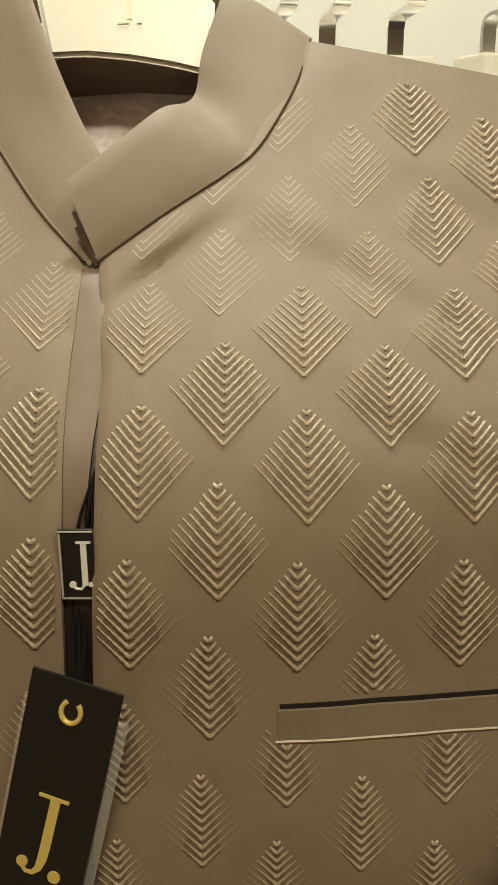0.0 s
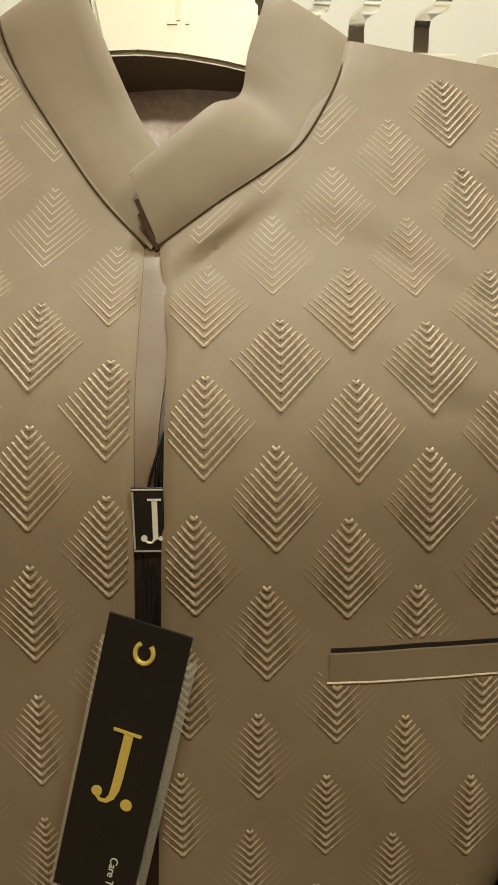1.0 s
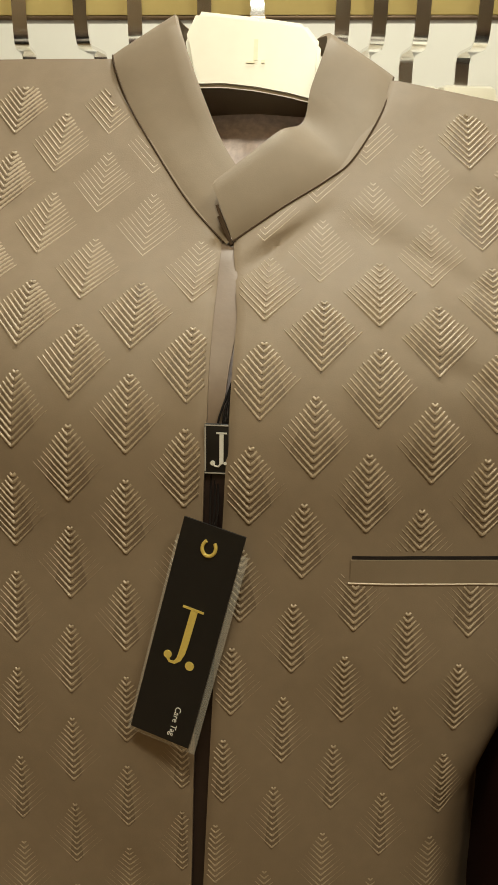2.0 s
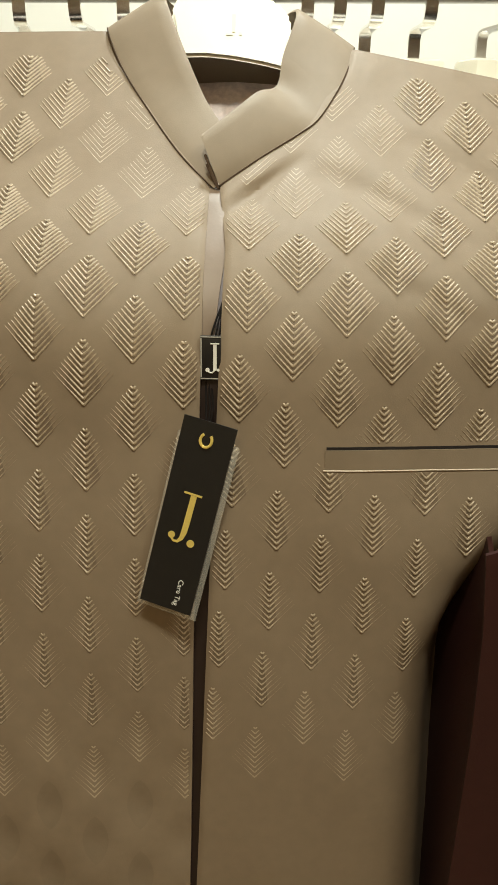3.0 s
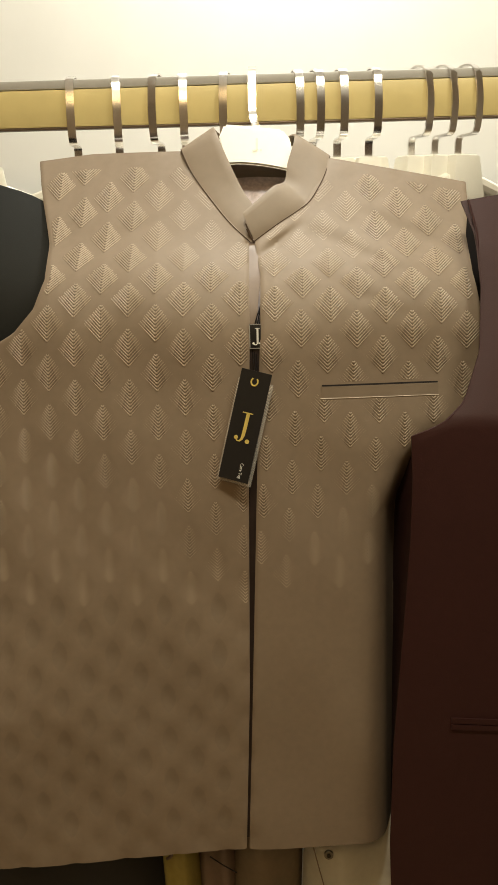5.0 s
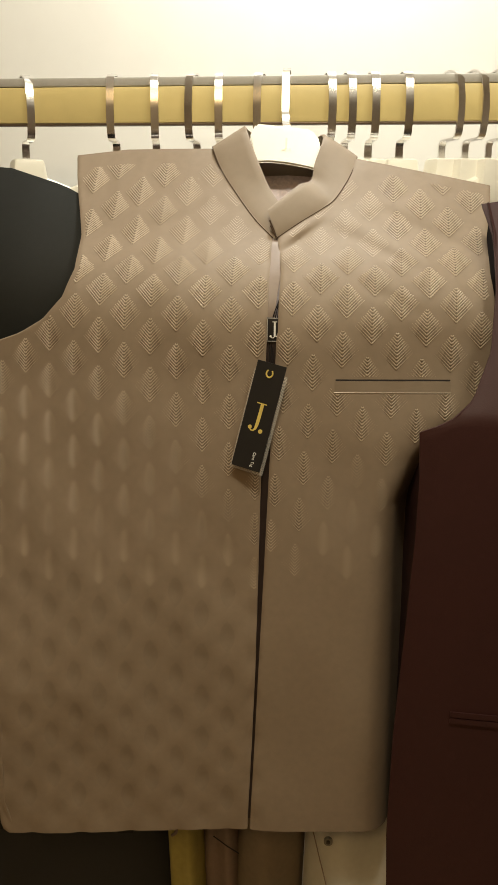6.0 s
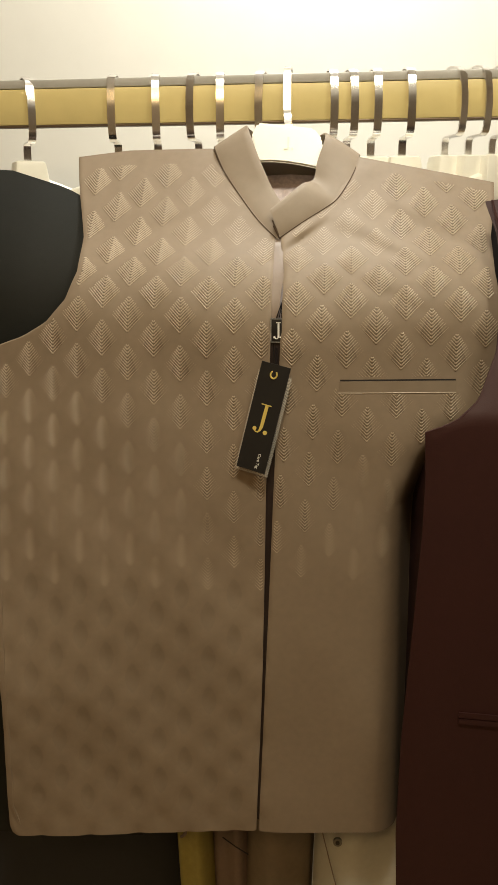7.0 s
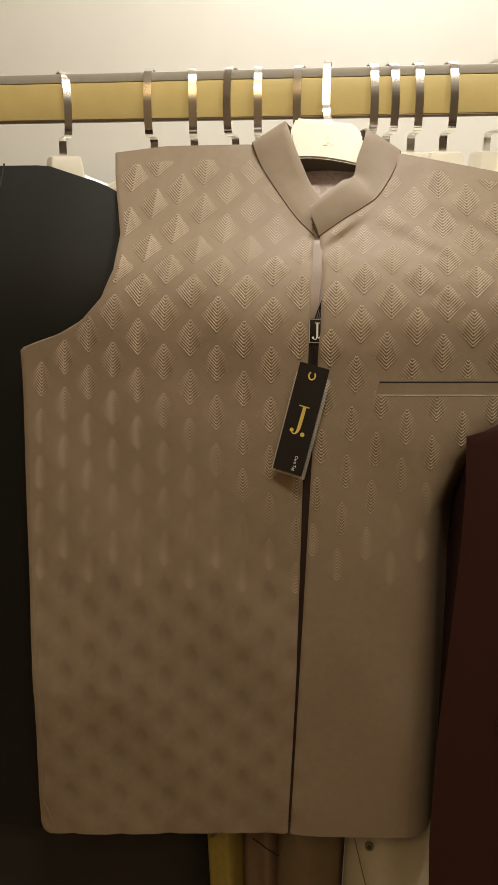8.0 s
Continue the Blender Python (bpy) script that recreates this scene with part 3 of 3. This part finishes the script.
# label patch at the opening
patch = thing("label_patch", "small black label with silver border and mark at the front opening", "label")
part("backing", box(-0.0615, -0.0497, 0.2695, 0.2710, 1.6055, 1.6310, 0.0003), CARD, patch)
for x0, x1, z0, z1 in ((-0.0613, -0.0497, 1.6299, 1.6308), (-0.0613, -0.0497, 1.6057, 1.6066), (-0.0613, -0.0606, 1.6067, 1.6298)):
    part("border", box(x0, x1, 0.2691, 0.2695, z0 + 0.0002, z1 - 0.0002), GREY, patch)
part("mark_bar", box(-0.0540, -0.0520, 0.2689, 0.2695, 1.611, 1.626), SILVER, patch)
part("mark_serif", box(-0.0556, -0.0505, 0.2689, 0.2695, 1.6262, 1.6269), SILVER, patch)
part("mark_foot", tube([(-0.0531, 0.2692, 1.6112), (-0.0545, 0.2692, 1.6096), (-0.0562, 0.2692, 1.6098), (-0.0573, 0.2692, 1.6113)], 0.0005, 6), SILVER, patch)
part("mark_dot", disc(-0.0573, 1.6113, 0.0012, 0.2689, 0.2695), SILVER, patch)
part("mark_dot", disc(-0.0511, 1.6113, 0.0008, 0.2689, 0.2695), SILVER, patch)

# cords of the tag, in the opening
for k, (xa, xb) in enumerate(((-0.0545, -0.0565), (-0.0570, -0.0585), (-0.0525, -0.0548))):
    cord = [(-0.046, 0.294, 1.664), (-0.050, 0.285, 1.648), (xa + 0.002, 0.2765, 1.633), (xa, 0.2735, 1.62), (xb, 0.2715, 1.600), (xb + 0.001, 0.263, 1.588), (-0.0570, 0.2555, 1.5735)]
    strand = part("cord", tube(smooth(cord, 16), 0.0006, 6), CORD, tag)
    strand.matrix_parent_inverse = tag.matrix_world.inverted()

# ---- garments on the lower rail ----
low_rail = thing("lower_clothes_rail", "plain grey metal lower clothes rail on the wall", "clothes rail")
part("bar", box(-1.2, 1.2, 0.545, 0.57, 1.00, 1.03, 0.002), STEEL, low_rail)
for bx in (-1.1, 1.1):
    part("bracket", box(bx - 0.015, bx + 0.015, 0.5702, 0.80, 1.005, 1.025, 0.002), STEEL, low_rail)


def trousers(x0, x1, y, top, mat, label, seed, fold=0.006):
    """A pair folded over the lower rail: one soft slab with hanging folds."""
    ob = thing("trousers", label, "trousers", "garments on the lower rail")
    P = []
    for v in np.linspace(0, 1, 30):
        z = 0.25 + (top - 0.25) * v
        P.append([(x0 + (x1 - x0) * w + 0.004 * math.sin(z * 9 + seed), y + fold * math.sin(w * 9 + seed + z * 3) + 0.03 * (2 * w - 1) ** 4 + 0.12 * max(0.0, v - 0.96) * 8 * v, z) for w in np.linspace(0, 1, 22)])
    part("leg", sheet(P, (0, 0.007, 0)), mat, ob)
    part("leg", sheet([[(p[0] + 0.003, p[1] + 0.010, p[2] - 0.002) for p in row] for row in P], (0, 0.008, 0)), mat, ob)
    return ob


trousers(-0.62, -0.186, 0.345, 1.06, NAVY, "black cotton trousers folded over the lower rail", 0.4)
olive = trousers(-0.190, -0.145, 0.315, 1.05, OLIVE, "narrow olive yellow garment hanging on the lower rail", 1.3, 0.003)
taupe = trousers(-0.142, -0.088, 0.330, 1.05, KHAKI, "dark khaki cotton trousers folded over the lower rail", 2.1)
trousers(-0.098, -0.013, 0.310, 1.05, TAUPE, "taupe cotton trousers folded over the lower rail", 4.0)
white = trousers(-0.013, 0.125, 0.300, 1.05, WHITE, "off-white cotton trousers with a metal button", 5.2)
trousers(0.13, 0.62, 0.34, 1.06, NAVY, "black cotton trousers folded over the lower rail", 3.3)
part("fold", tube(smooth([(-0.1745, 0.3125, 1.02), (-0.174, 0.3120, 0.985), (-0.175, 0.3120, 0.965), (-0.181, 0.3135, 0.958)], 10), 0.0022, 6), KHAKI, olive, "darker folded edge")
bm = disc(0.0205, 0.987, 0.0055, 0.286, 0.290)
part("button", bm, HOLE, white, "round metal button")
part("button_eye", disc(0.0205, 0.987, 0.0026, 0.285, 0.2865), CARD, white)
part("seam", tube([(-0.004, 0.2925, 1.02), (0.010, 0.2915, 0.96), (0.032, 0.2915, 0.87), (0.04, 0.292, 0.75)], 0.0008, 6), KHAKI, white, "dark slanting seam")
part("seam", tube([(-0.128, 0.322, 0.955), (-0.11, 0.318, 0.945), (-0.094, 0.318, 0.935)], 0.0008, 6), NAVY, taupe)

# ---- embossed leaf motifs on the fronts ----
RIBS = 11


def inside_l(x, z):
    top = 1.798 - drop_l(x)
    return HEM + 0.004 < z < top and table(z, *ARM_L) + 0.006 < x < left_inner(z) - 0.0015 - UNDER * (z > 1.713)


def inside_r(x, z):
    top = 1.791 - drop_r(x)
    if 0.010 < x < 0.136 and 1.5525 < z < 1.5695:
        return False
    return HEM + 0.004 < z < top and right_inner(z) + 0.0015 + UNDER * (z > 1.714) < x < table(z, *ARM_R) - 0.006


def strength(x, z):
    """How far the emboss stands out: smooth round the neck and in the fold beside it."""
    f = table(math.hypot(x + 0.055, 2.0 * (z - 1.745)), (0.07, 0.10, 0.14), (0.10, 0.30, 1.0))
    return f * (1 - 0.7 * math.exp(-((x - 0.060) / 0.026) ** 2 - ((z - 1.707) / 0.022) ** 2))


def woven_leaf(x0, s0, cloth, inside, panel):
    """A flat leaf in the weave: a lens shape of duller satin."""
    mx, mz = cloth(x0, s0)
    verts, faces, base, high = [], [], 0.002, 0.036
    for i in range(15):
        t = i / 14
        for k in range(-2, 3):
            x = mx + k / 2 * 0.0085 * math.sin(math.pi * t) ** 0.7
            z = float(np.interp(s0 + base + high * t, S, ZS))
            if not inside(x, z):
                return
            verts.append((x, front_at(x, z) - 0.0001, z))
    for i in range(14):
        for k in range(4):
            q = i * 5 + k
            faces.append((q, q + 1, q + 6, q + 5))
    me = bpy.data.meshes.new("leaf_motif")
    me.from_pydata(verts, [], faces)
    me.materials.append(WEAVE)
    me.polygons.foreach_set("use_smooth", [True] * len(me.polygons))
    ob = new("leaf_motif", me)
    ob.parent = panel


def leaf(x0, s0, cloth, inside, panel, rise):
    verts, faces = [], []
    mx, mz = cloth(x0, s0)
    wide = table(mz, (1.42, 1.54, 1.66, 1.70), (0.0142, 0.0174, 0.0190, 0.0180))
    high = table(mz, (1.50, 1.62, 1.66, 1.70), (0.0385, 0.0410, 0.0430, 0.0480))
    deep = wide * table(mz, (1.60, 1.70), (1.05, 1.25))
    taper = table(mz, (1.48, 1.57, 1.64), (1.9, 1.25, 0.40))
    for i in range(RIBS):
        v0 = high * i / RIBS
        reach = (1 - v0 / high) * (0.93 + 0.1 * random.random())
        for side in (-1, 1):
            ring = None
            n = max(2, round(18 * reach))
            for k in range(n + 1):
                p = reach * k / n
                u, v = side * p * wide, v0 + p * deep
                x, z = mx + u, float(np.interp(s0 + v, S, ZS))
                if not inside(x, z):
                    ring = None
                    continue
                fx = (front_at(x + 0.003, z) - front_at(x - 0.003, z)) / 0.006
                fz = (front_at(x, z + 0.003) - front_at(x, z - 0.003)) / 0.006
                nrm = Vector((fx, -1, fz)).normalized()
                base = Vector((x, front_at(x, z), z))
                d = Vector((side * wide, 0, deep)).normalized()
                d.y = fx * d.x + fz * d.z
                a = nrm.cross(d).normalized() * (side * table(mz, (1.30, 1.36, 1.42, 1.52, 1.62), (0.0006, 0.0006, 0.0007, 0.0008, 0.00085)) * max(0.15, 1.3 - (taper + 0.35) * p) * (1.0 if k % 2 else 0.8))
                fall = table(mz, (1.50, 1.60), (0.9, 0.3))
                near = strength(x, z)
                a *= 0.4 + 0.6 * near
                h = rise * near * min(1.0, max(0.3, 1 - 0.6 * taper * p)) * (1.0 if k < n else 0.35) * max(0.08, 1 - fall * (p ** 0.9)) * (1.0 if k % 2 else 0.55)
                new_ring = len(verts)
                verts.extend((base - a - nrm * 0.0002, base - a * 0.35 + nrm * h, base + a * 0.45 + nrm * h * 0.9, base + a - nrm * 0.0002))
                if ring is not None:
                    for q in range(3):
                        faces.append((ring + q, ring + q + 1, new_ring + q + 1, new_ring + q) if side > 0 else (ring + q, new_ring + q, new_ring + q + 1, ring + q + 1))
                ring = new_ring
    if len(faces) < 120:
        return
    # shade in the grooves between the ribs, painted as darker satin
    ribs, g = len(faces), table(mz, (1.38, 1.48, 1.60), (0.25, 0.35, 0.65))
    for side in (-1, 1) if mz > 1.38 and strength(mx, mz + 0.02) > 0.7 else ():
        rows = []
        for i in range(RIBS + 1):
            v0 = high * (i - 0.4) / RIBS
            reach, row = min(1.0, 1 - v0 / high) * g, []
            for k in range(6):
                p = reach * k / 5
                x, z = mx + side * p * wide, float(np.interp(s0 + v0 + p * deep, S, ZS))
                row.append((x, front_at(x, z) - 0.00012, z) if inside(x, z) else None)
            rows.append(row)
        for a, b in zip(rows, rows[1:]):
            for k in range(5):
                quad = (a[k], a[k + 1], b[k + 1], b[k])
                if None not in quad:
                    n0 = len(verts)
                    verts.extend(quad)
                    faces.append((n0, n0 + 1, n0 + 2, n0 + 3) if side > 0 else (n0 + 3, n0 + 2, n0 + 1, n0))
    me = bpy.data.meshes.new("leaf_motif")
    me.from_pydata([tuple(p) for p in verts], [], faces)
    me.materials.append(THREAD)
    me.materials.append(GROOVE_SHADE)
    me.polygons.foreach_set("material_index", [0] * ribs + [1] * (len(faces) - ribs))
    me.polygons.foreach_set("use_smooth", [True] * len(me.polygons))
    ob = new("leaf_motif", me)
    ob.parent = panel


for cells, cloth, inside, panel in ((MOTIFS_L, cloth_l, inside_l, panel_l), (MOTIFS_R, cloth_r, inside_r, panel_r)):
    for x0, s0 in cells:
        # the smooth yoke round the neck is left plain
        cx, cz = cloth(x0, s0 + 0.02)
        if cx > 0.215 or cx < -0.42 or cloth(x0, s0)[1] > (1.783 if cells is MOTIFS_L else 1.775):
            continue
        if cells is MOTIFS_R and cz < 1.49 and cx > table(cz, *SIDE) - 0.012:
            continue
        rise = 0.0012
        if cells is MOTIFS_R:
            rise *= table(cz, (1.34, 1.42, 1.5), (0.0, 0.6, 1.0))
        else:
            rise *= table(cz, (1.33, 1.40, 1.48, 1.56), (0.22, 0.4, 0.75, 1.0))
        if cells is MOTIFS_L and cloth(x0, s0)[1] < 1.33:
            woven_leaf(x0, s0, cloth, inside, panel)
        elif rise > 0.00005:
            leaf(x0, s0, cloth, inside, panel, rise)
